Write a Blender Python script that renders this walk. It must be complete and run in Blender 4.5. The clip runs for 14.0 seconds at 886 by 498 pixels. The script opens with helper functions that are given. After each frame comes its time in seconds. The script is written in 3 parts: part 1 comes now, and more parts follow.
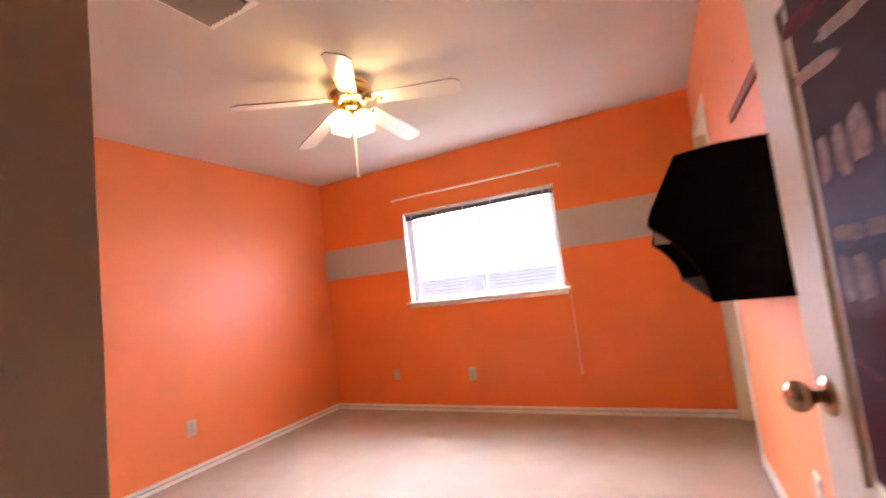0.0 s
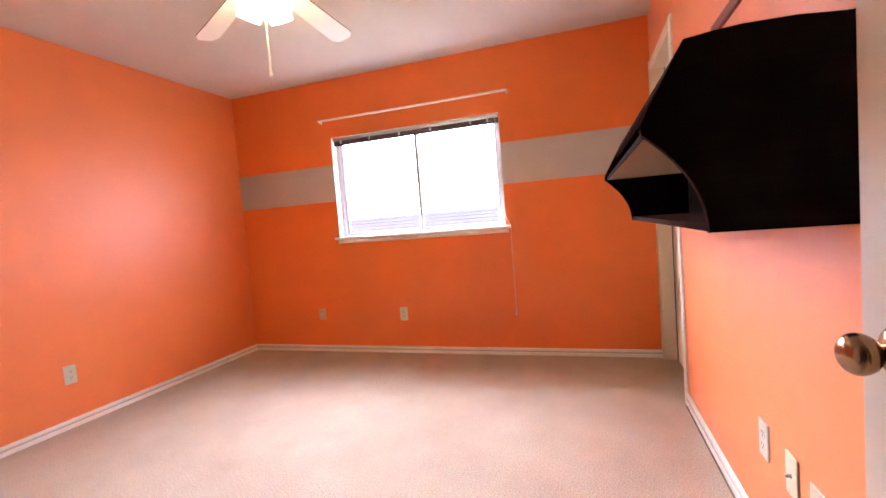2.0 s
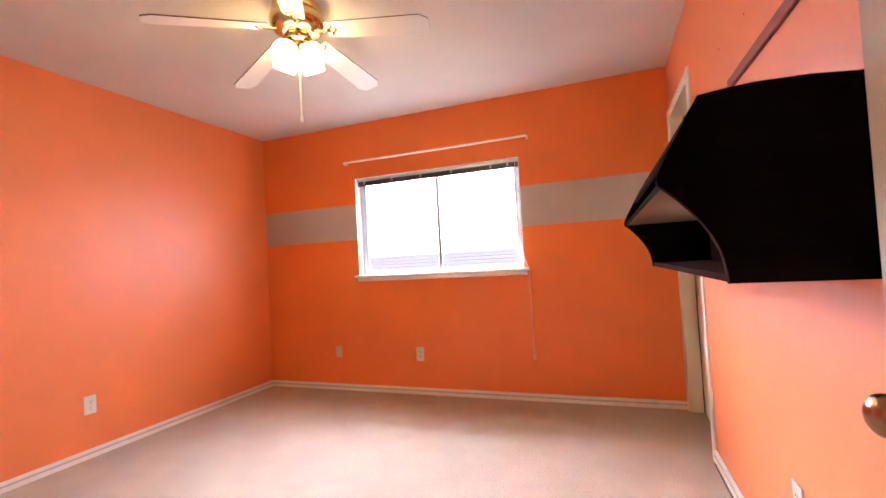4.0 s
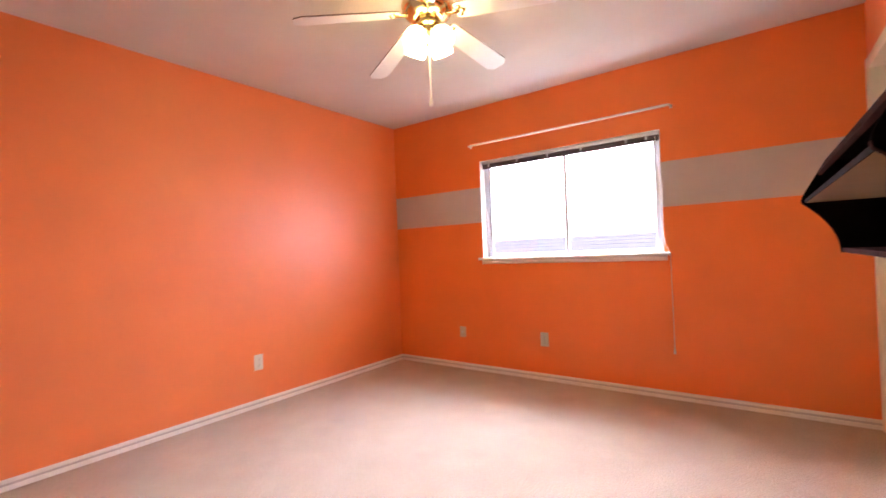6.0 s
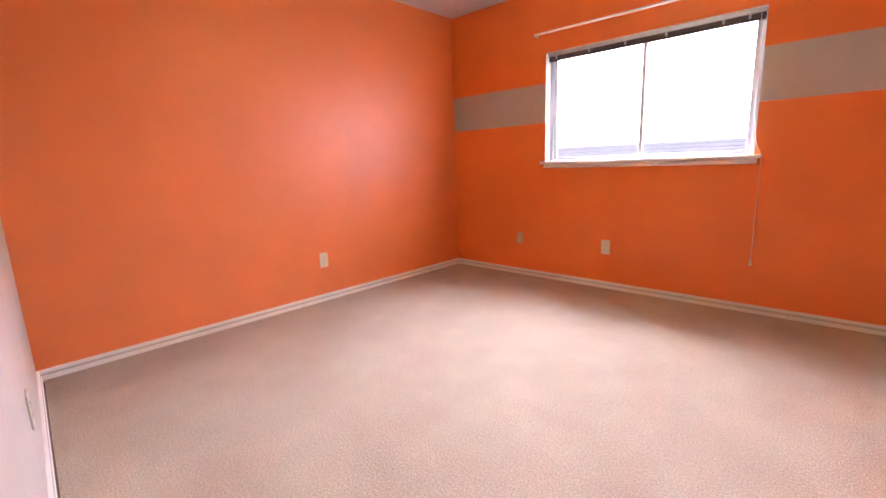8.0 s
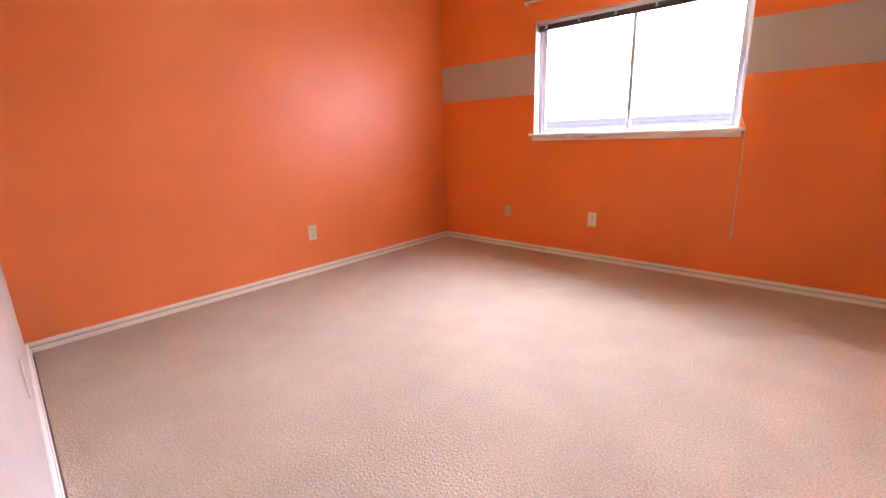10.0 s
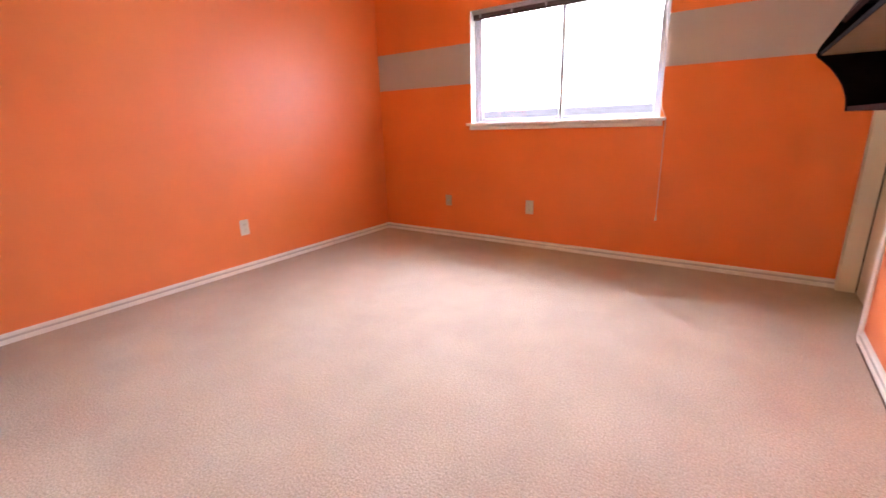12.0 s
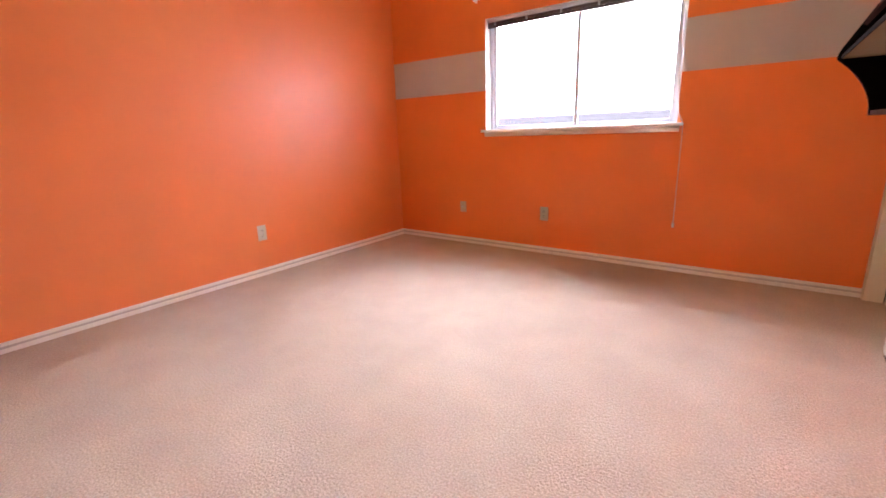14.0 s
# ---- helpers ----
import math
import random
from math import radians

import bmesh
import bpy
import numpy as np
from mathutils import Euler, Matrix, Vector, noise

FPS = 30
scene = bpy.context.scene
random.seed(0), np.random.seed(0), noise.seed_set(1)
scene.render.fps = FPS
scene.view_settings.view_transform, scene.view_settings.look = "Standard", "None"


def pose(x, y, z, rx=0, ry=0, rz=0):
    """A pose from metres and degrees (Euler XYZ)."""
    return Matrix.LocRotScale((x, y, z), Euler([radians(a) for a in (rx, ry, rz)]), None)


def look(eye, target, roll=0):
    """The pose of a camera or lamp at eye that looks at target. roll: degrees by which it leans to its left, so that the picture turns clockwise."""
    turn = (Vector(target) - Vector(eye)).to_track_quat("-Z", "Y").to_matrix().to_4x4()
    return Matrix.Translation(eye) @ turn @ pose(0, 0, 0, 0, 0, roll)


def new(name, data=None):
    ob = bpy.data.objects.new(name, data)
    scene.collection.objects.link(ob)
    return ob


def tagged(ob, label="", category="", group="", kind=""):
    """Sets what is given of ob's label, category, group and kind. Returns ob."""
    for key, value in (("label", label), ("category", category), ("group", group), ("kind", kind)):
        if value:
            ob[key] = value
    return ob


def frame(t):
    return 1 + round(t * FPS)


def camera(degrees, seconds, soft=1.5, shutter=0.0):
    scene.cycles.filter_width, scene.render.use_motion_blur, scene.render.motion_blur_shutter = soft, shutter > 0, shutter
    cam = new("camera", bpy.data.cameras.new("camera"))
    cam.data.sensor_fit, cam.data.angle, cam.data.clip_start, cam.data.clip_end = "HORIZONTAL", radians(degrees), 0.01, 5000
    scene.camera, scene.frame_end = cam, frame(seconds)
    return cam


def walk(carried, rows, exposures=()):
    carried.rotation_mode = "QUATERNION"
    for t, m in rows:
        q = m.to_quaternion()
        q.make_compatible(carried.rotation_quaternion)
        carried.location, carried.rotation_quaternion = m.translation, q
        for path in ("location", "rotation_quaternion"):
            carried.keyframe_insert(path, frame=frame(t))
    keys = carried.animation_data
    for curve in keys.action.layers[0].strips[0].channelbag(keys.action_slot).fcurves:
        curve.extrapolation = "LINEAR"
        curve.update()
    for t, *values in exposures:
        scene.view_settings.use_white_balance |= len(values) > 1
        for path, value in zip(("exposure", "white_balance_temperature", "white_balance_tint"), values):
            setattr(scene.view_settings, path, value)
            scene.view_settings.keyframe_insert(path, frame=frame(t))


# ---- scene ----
cam = camera(90.8, 14.0, soft=1.6, shutter=0.5)
PATH = [
    (0, (3.26, -3.723, 1.169), (2.385, -1.933, 1.343), -6.6),
    (0.1, (3.24, -3.704, 1.171), (2.328, -1.931, 1.316), -7.6),
    (0.5, (3.187, -3.582, 1.149), (2.219, -1.833, 1.218), -7.9),
    (0.8, (3.15, -3.501, 1.151), (2.226, -1.728, 1.212), -6.7),
    (1, (3.163, -3.457, 1.151), (2.304, -1.652, 1.216), -7.5),
    (1.5, (3.159, -3.431, 1.132), (2.495, -1.544, 1.117), -7.7),
    (2, (3.126, -3.437, 1.117), (2.502, -1.54, 0.997), -4.5),
    (2.5, (3.129, -3.444, 1.121), (2.498, -1.547, 1.083), -3.5),
    (2.7, (3.134, -3.455, 1.131), (2.491, -1.561, 1.167), -3.3),
    (4.8, (3.133, -3.451, 1.125), (2.352, -1.611, 1.187), -2.1),
    (5, (3.129, -3.446, 1.125), (2.294, -1.629, 1.178), -1.9),
    (5.5, (3.117, -3.435, 1.124), (2.085, -1.722, 1.172), -2.3),
    (6, (3.093, -3.44, 1.118), (1.914, -1.825, 1.135), -2.3),
    (6.5, (3.068, -3.431, 1.1), (1.795, -1.893, 0.976), -1.8),
    (7, (3.055, -3.432, 1.081), (1.71, -1.969, 0.856), -1.7),
    (7.5, (3.053, -3.424, 1.075), (1.68, -2.004, 0.764), -1.9),
    (8, (3.035, -3.426, 1.069), (1.682, -2.004, 0.686), -2.0),
    (8.2, (3.043, -3.406, 1.058), (1.698, -1.985, 0.645), -2.0),
    (10.5, (3.038, -3.463, 1.059), (1.768, -2.004, 0.549), -1.4),
    (11, (3.03, -3.459, 1.043), (1.808, -1.96, 0.531), -1.3),
    (11.5, (3.032, -3.454, 1.044), (1.861, -1.92, 0.52), -1.5),
    (12, (3.059, -3.419, 1.048), (1.965, -1.837, 0.503), -1.7),
    (12.5, (3.066, -3.412, 1.046), (2.062, -1.771, 0.501), -2.0),
    (13, (3.069, -3.408, 1.042), (2.056, -1.77, 0.502), -2.0),
    (13.5, (3.077, -3.406, 1.051), (2.005, -1.803, 0.52), -2.1),
    (14, (3.082, -3.411, 1.046), (1.921, -1.866, 0.532), -2.0),
]
EXPOSURES = [(0.0, 5.72, 6500, 11), (6.0, 5.72, 6500, 11), (8.0, 5.58, 6500, 11), (14.0, 5.58, 6500, 11)]
walk(cam, [(t, look(eye, target, roll)) for t, eye, target, roll in PATH], EXPOSURES)

# ---------- light ----------
world = bpy.data.worlds.new("overcast_sky")
scene.world = world
world.use_nodes = True
wn = world.node_tree.nodes
wl = world.node_tree.links
sky = wn.new("ShaderNodeTexSky")
sky.sky_type = "NISHITA"
sky.sun_disc = False
sky.sun_elevation = radians(58)
sky.sun_rotation = radians(-27)
sky.air_density, sky.dust_density = 1.0, 0.05
pale = wn.new("ShaderNodeHueSaturation")
pale.inputs["Saturation"].default_value = 0.25
wl.new(sky.outputs["Color"], pale.inputs["Color"])
cool = wn.new("ShaderNodeMix")
cool.data_type, cool.blend_type = "RGBA", "MULTIPLY"
cool.inputs["Factor"].default_value = 1.0
cool.inputs["B"].default_value = (0.92, 0.90, 1.12, 1)
wl.new(pale.outputs["Color"], cool.inputs["A"])
wl.new(cool.outputs["Result"], wn["Background"].inputs["Color"])
wn["Background"].inputs["Strength"].default_value = 0.085
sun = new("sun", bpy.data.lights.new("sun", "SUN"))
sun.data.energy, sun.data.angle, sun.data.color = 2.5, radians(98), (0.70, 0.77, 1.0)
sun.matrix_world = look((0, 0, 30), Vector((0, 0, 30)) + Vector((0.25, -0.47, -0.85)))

# ---------- helpers ----------


def box(bm, x0, x1, y0, y1, z0, z1, bevel=0.0, seg=1):
    made = bmesh.ops.create_cube(bm, size=1.0)
    vs = made["verts"]
    for v in vs:
        v.co = Vector(((x0 + x1) / 2 + v.co.x * (x1 - x0), (y0 + y1) / 2 + v.co.y * (y1 - y0), (z0 + z1) / 2 + v.co.z * (z1 - z0)))
    if bevel:
        es = list({e for v in vs for e in v.link_edges})
        bmesh.ops.bevel(bm, geom=es, offset=bevel, segments=seg, affect="EDGES", profile=0.6)
    return bm


def boxm(*a, **k):
    return box(bmesh.new(), *a, **k)


def lathe(bm, profile, steps=24, m=Matrix(), lump=None):
    """Turns a profile of (radius, height) pairs round z, under the matrix m. lump(angle, i) scales the radius."""
    rings = []
    for i, (r, z) in enumerate(profile):
        ring = []
        for k in range(steps):
            a = 2 * math.pi * k / steps
            rr = r * (lump(a, i) if lump else 1)
            ring.append(bm.verts.new(m @ Vector((rr * math.cos(a), rr * math.sin(a), z))))
        rings.append(ring)
    for lo, hi in zip(rings, rings[1:]):
        for k in range(steps):
            bm.faces.new((lo[k], lo[(k + 1) % steps], hi[(k + 1) % steps], hi[k]))
    return rings


def tube(bm, pts, r, steps=8):
    """A round bar along the points."""
    rings = []
    pts = [Vector(p) for p in pts]
    for i, p in enumerate(pts):
        d = (pts[min(i + 1, len(pts) - 1)] - pts[max(i - 1, 0)]).normalized()
        q = d.to_track_quat("Z", "Y").to_matrix()
        rings.append([bm.verts.new(p + q @ Vector((r * math.cos(2 * math.pi * k / steps), r * math.sin(2 * math.pi * k / steps), 0))) for k in range(steps)])
    for lo, hi in zip(rings, rings[1:]):
        for k in range(steps):
            bm.faces.new((lo[k], lo[(k + 1) % steps], hi[(k + 1) % steps], hi[k]))
    bm.faces.new(rings[0][::-1])
    bm.faces.new(rings[-1])
    return bm


def prism(bm, outline, axis_lo, axis_hi, m):
    """Extrudes an outline of (u, v) pairs between two heights; m maps (u, v, height) to the place."""
    lo = [bm.verts.new(m @ Vector((u, v, axis_lo))) for u, v in outline]
    hi = [bm.verts.new(m @ Vector((u, v, axis_hi))) for u, v in outline]
    bm.faces.new(lo[::-1])
    bm.faces.new(hi)
    for i in range(len(lo)):
        j = (i + 1) % len(lo)
        bm.faces.new((lo[i], lo[j], hi[j], hi[i]))
    return bm


def mesh_of(name, bm, mats, smooth=False):
    bmesh.ops.recalc_face_normals(bm, faces=bm.faces)
    me = bpy.data.meshes.new(name)
    bm.to_mesh(me)
    bm.free()
    for mat in mats if isinstance(mats, (list, tuple)) else [mats]:
        me.materials.append(mat)
    if smooth:
        for p in me.polygons:
            p.use_smooth = True
        me.set_sharp_from_angle(angle=radians(38))
    return me


def part(name, bm, material, parent, label="", smooth=False):
    ob = new(name, mesh_of(name, bm, material, smooth))
    ob.parent = parent
    if label:
        ob["label"] = label
    return ob


def thing(name, label, category, m=Matrix(), group="", kind=""):
    ob = new(name)
    ob.empty_display_size = 0.1
    ob.matrix_world = m
    return tagged(ob, label, category, group, kind)


def solid(name, bm, material, label, category, m=Matrix(), kind="", smooth=False):
    ob = new(name, mesh_of(name, bm, material, smooth))
    ob.matrix_world = m
    return tagged(ob, label, category, kind=kind)


# ---------- materials ----------


def shader(name, color, rough=0.6, metal=0.0, specular=0.5):
    mat = bpy.data.materials.new(name)
    mat.use_nodes = True
    b = mat.node_tree.nodes["Principled BSDF"]
    b.inputs["Base Color"].default_value = (*color, 1)
    b.inputs["Roughness"].default_value = rough
    b.inputs["Metallic"].default_value = metal
    b.inputs["Specular IOR Level"].default_value = specular
    return mat, mat.node_tree.nodes, mat.node_tree.links, b


def noise_node(ns, ls, scale, detail=4.0, rough=0.55, stretch=None, coord="Object"):
    tc = ns.new("ShaderNodeTexCoord")
    n = ns.new("ShaderNodeTexNoise")
    n.inputs["Scale"].default_value = scale
    n.inputs["Detail"].default_value = detail
    n.inputs["Roughness"].default_value = rough
    if stretch:
        mp = ns.new("ShaderNodeMapping")
        mp.inputs["Scale"].default_value = stretch
        ls.new(tc.outputs[coord], mp.inputs["Vector"])
        ls.new(mp.outputs["Vector"], n.inputs["Vector"])
    else:
        ls.new(tc.outputs[coord], n.inputs["Vector"])
    return n


def ramp(ns, ls, src, stops):
    r = ns.new("ShaderNodeValToRGB")
    els = r.color_ramp.elements
    while len(els) < len(stops):
        els.new(0.5)
    for e, (p, c) in zip(els, stops):
        e.position, e.color = p, (*c, 1)
    ls.new(src, r.inputs["Fac"])
    return r


def bump(ns, ls, b, src, strength, distance):
    bp = ns.new("ShaderNodeBump")
    bp.inputs["Strength"].default_value = strength
    bp.inputs["Distance"].default_value = distance
    ls.new(src, bp.inputs["Height"])
    ls.new(bp.outputs["Normal"], b.inputs["Normal"])
    return bp


def shade(c, k):
    return tuple(min(1.0, v * k) for v in c)


def painted(name, color, rough=0.5, vary=0.06, orange_peel=0.12, peel_scale=140, specular=0.4, sheen=0.0):
    """Rolled wall paint: a fine orange-peel relief and faint patches."""
    mat, ns, ls, b = shader(name, color, rough, 0, specular)
    b.inputs["Sheen Weight"].default_value = sheen
    b.inputs["Sheen Roughness"].default_value = 0.5
    n = noise_node(ns, ls, 2.3, 5)
    r = ramp(ns, ls, n.outputs["Fac"], [(0.3, shade(color, 1 - vary)), (0.7, shade(color, 1 + vary * 0.5))])
    ls.new(r.outputs["Color"], b.inputs["Base Color"])
    p = noise_node(ns, ls, peel_scale, 3)
    bump(ns, ls, b, p.outputs["Fac"], orange_peel, 0.004)
    g = noise_node(ns, ls, 7, 3)
    rr = ns.new("ShaderNodeMapRange")
    rr.inputs["To Min"].default_value, rr.inputs["To Max"].default_value = rough - 0.05, rough + 0.07
    ls.new(g.outputs["Fac"], rr.inputs["Value"])
    ls.new(rr.outputs["Result"], b.inputs["Roughness"])
    return mat


ORANGE = (0.87, 0.206, 0.040)
GREY = (0.52, 0.44, 0.385)
orange = painted("orange_paint", ORANGE, 0.47, specular=0.9, sheen=0.11)
grey_paint = painted("grey_paint", GREY, 0.5)
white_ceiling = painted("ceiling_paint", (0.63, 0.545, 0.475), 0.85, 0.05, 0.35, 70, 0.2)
trim_white = painted("trim_paint", (0.84, 0.79, 0.72), 0.38, 0.04, 0.05, 60)
cream = painted("cream_paint", (0.80, 0.70, 0.53), 0.42, 0.04, 0.05, 60)
# the door is white; dim orange bounce light is put into this tan
door_bounce_tan = painted("door_bounce_paint", (0.54, 0.43, 0.33), 0.5, 0.04, 0.06, 60, 0.2)
# cream trim browned: the dim orange bounce on the jambs is in this colour
frame_bounce_tan = painted("frame_bounce_paint", (0.62, 0.455, 0.32), 0.30, 0.04, 0.05, 60, 0.5)
hall_dim_paint = painted("hall_dim_paint", (0.34, 0.29, 0.24), 0.6, 0.05)
plate_white = painted("plate_plastic", (0.66, 0.61, 0.53), 0.35, 0.03, 0.0)
plate_tan = painted("tan_plastic", (0.60, 0.44, 0.27), 0.4, 0.04, 0.0)
plate_ivory = painted("ivory_plastic", (0.66, 0.58, 0.42), 0.35, 0.03, 0.0)


def banded_wall():
    """Orange paint with one broad grey band rolled between two taped lines."""
    mat, ns, ls, b = shader("orange_paint_with_grey_band", ORANGE, 0.42, 0, 0.35)
    tc = ns.new("ShaderNodeTexCoord")
    sep = ns.new("ShaderNodeSeparateXYZ")
    ls.new(tc.outputs["Object"], sep.inputs["Vector"])
    wob = noise_node(ns, ls, 26, 3)
    lift = ns.new("ShaderNodeMath")
    lift.operation = "MULTIPLY_ADD"
    lift.inputs[1].default_value = 0.006
    ls.new(wob.outputs["Fac"], lift.inputs[0])
    ls.new(sep.outputs["Z"], lift.inputs[2])
    d = ns.new("ShaderNodeMath")
    d.operation = "SUBTRACT"
    d.inputs[1].default_value = 1.5435
    ls.new(lift.outputs[0], d.inputs[0])
    ab = ns.new("ShaderNodeMath")
    ab.operation = "ABSOLUTE"
    ls.new(d.outputs[0], ab.inputs[0])
    lt = ns.new("ShaderNodeMath")
    lt.operation = "LESS_THAN"
    lt.inputs[1].default_value = 0.1605
    ls.new(ab.outputs[0], lt.inputs[0])
    n = noise_node(ns, ls, 2.3, 5)
    ro = ramp(ns, ls, n.outputs["Fac"], [(0.3, shade(ORANGE, 0.94)), (0.7, shade(ORANGE, 1.03))])
    rg = ramp(ns, ls, n.outputs["Fac"], [(0.3, shade(GREY, 0.95)), (0.7, shade(GREY, 1.03))])
    mx = ns.new("ShaderNodeMix")
    mx.data_type = "RGBA"
    ls.new(lt.outputs[0], mx.inputs["Factor"])
    ls.new(ro.outputs["Color"], mx.inputs["A"])
    ls.new(rg.outputs["Color"], mx.inputs["B"])
    ls.new(mx.outputs["Result"], b.inputs["Base Color"])
    p = noise_node(ns, ls, 140, 3)
    bump(ns, ls, b, p.outputs["Fac"], 0.12, 0.004)
    return mat


banded = banded_wall()


def carpet_material():
    mat, ns, ls, b = shader("beige_carpet", (0.5, 0.4, 0.34), 0.95, 0, 0.1)
    b.inputs["Sheen Weight"].default_value = 0.1
    b.inputs["Sheen Roughness"].default_value = 0.6
    tuft = noise_node(ns, ls, 150, 4, 0.65)
    patch = noise_node(ns, ls, 3.2, 5, 0.6)
    stain = noise_node(ns, ls, 0.9, 4, 0.6)
    r1 = ramp(ns, ls, tuft.outputs["Fac"], [(0.29, (0.37, 0.27, 0.19)), (0.71, (0.74, 0.59, 0.435))])
    r2 = ramp(ns, ls, patch.outputs["Fac"], [(0.36, (0.90, 0.89, 0.885)), (0.64, (1, 1, 1))])
    r3 = ramp(ns, ls, stain.outputs["Fac"], [(0.3, (0.9, 0.88, 0.86)), (0.6, (1, 1, 1))])
    m1 = ns.new("ShaderNodeMix")
    m1.data_type, m1.blend_type = "RGBA", "MULTIPLY"
    m1.inputs["Factor"].default_value = 1
    ls.new(r1.outputs["Color"], m1.inputs["A"])
    ls.new(r2.outputs["Color"], m1.inputs["B"])
    m2 = ns.new("ShaderNodeMix")
    m2.data_type, m2.blend_type = "RGBA", "MULTIPLY"
    m2.inputs["Factor"].default_value = 1
    ls.new(m1.outputs["Result"], m2.inputs["A"])
    ls.new(r3.outputs["Color"], m2.inputs["B"])
    ls.new(m2.outputs["Result"], b.inputs["Base Color"])
    loops = noise_node(ns, ls, 95, 4, 0.65)
    bump(ns, ls, b, loops.outputs["Fac"], 0.8, 0.015)
    return mat


carpet = carpet_material()


def wood_like(name, dark, light, rough, scale=9.0, stretch=(1, 14, 14), specular=0.5, ior=1.5):
    mat, ns, ls, b = shader(name, dark, rough, 0, specular)
    n = noise_node(ns, ls, scale, 5, 0.6, stretch)
    r = ramp(ns, ls, n.outputs["Fac"], [(0.3, dark), (0.75, light)])
    ls.new(r.outputs["Color"], b.inputs["Base Color"])
    bump(ns, ls, b, n.outputs["Fac"], 0.05, 0.002)
    b.inputs["IOR"].default_value = ior
    return mat


espresso = wood_like("espresso_laminate", (0.005, 0.0036, 0.0036), (0.008, 0.0055, 0.0055), 0.8, specular=0.04, ior=1.06)
espresso_gloss = wood_like("espresso_edge", (0.034, 0.015, 0.013), (0.046, 0.021, 0.018), 0.75, specular=0.05, ior=1.06)
raw_board = wood_like("raw_shelf_board", (0.30, 0.19, 0.11), (0.37, 0.25, 0.155), 0.7, specular=0.2)
# blue-grey carries the faint light that reaches the cabinet's back
back_lit_grey = wood_like("back_board_lit_grey", (0.028, 0.028, 0.036), (0.038, 0.038, 0.048), 0.55, specular=0.2)
edge_grey = wood_like("grey_edge_band", (0.026, 0.023, 0.024), (0.034, 0.030, 0.031), 0.7, specular=0.05, ior=1.06)
red_wood = wood_like("reddish_wood", (0.24, 0.045, 0.025), (0.32, 0.07, 0.035), 0.55)
blind_brown = wood_like("brown_blind_slats", (0.075, 0.045, 0.048), (0.12, 0.075, 0.078), 0.5)


def metal(name, color, rough, wear=0.08):
    mat, ns, ls, b = shader(name, color, rough, 1.0)
    n = noise_node(ns, ls, 30, 4)
    rr = ns.new("ShaderNodeMapRange")
    rr.inputs["To Min"].default_value, rr.inputs["To Max"].default_value = rough, rough + wear
    ls.new(n.outputs["Fac"], rr.inputs["Value"])
    ls.new(rr.outputs["Result"], b.inputs["Roughness"])
    return mat


brass = metal("polished_brass", (0.68, 0.53, 0.28), 0.14)
knob_metal = metal("worn_brass_knob", (0.34, 0.21, 0.115), 0.17, 0.12)
steel = metal("bare_steel", (0.6, 0.58, 0.56), 0.3)
aluminium = metal("window_aluminium", (0.52, 0.52, 0.55), 0.45)
blade_white = painted("fan_blade_laminate", (0.74, 0.69, 0.66), 0.2, 0.03, 0.0)
blade_edge = painted("fan_blade_edge", (0.16, 0.09, 0.06), 0.5, 0.05, 0.0)
groove_shade = painted("shaded_groove", (0.60, 0.54, 0.49), 0.8, 0.15, 0.1, 60, 0.1)
vent_tan = painted("vent_slat_paint", (0.33, 0.25, 0.205), 0.5, 0.06, 0.0, 60, 0.2)
# dark brown for the shade in the gap between carpet and baseboard
rim_shade = painted("carpet_rim_shade", (0.20, 0.14, 0.105), 0.95, 0.3, 0.3, 90, 0.05)
dark_gap = painted("dark_slot", (0.03, 0.026, 0.024), 0.7, 0.1, 0.0)


def glass_material():
    mat, ns, ls, b = shader("window_glass", (1, 1, 1), 0.0)
    b.inputs["Transmission Weight"].default_value = 1.0
    b.inputs["IOR"].default_value = 1.45
    return mat


glass = glass_material()


def lit_glass():
    mat, ns, ls, b = shader("lit_frosted_glass", (0.9, 0.85, 0.75), 0.4)
    b.inputs["Emission Color"].default_value = (1.0, 0.77, 0.38, 1)
    b.inputs["Emission Strength"].default_value = 0.56
    return mat


shade_glass = lit_glass()

# ---------- the room ----------
W, H = 3.615, 2.44
SKEW = 2.862
NEAR = pose(W, -3.543, 0, 0, 0, 180 - SKEW)


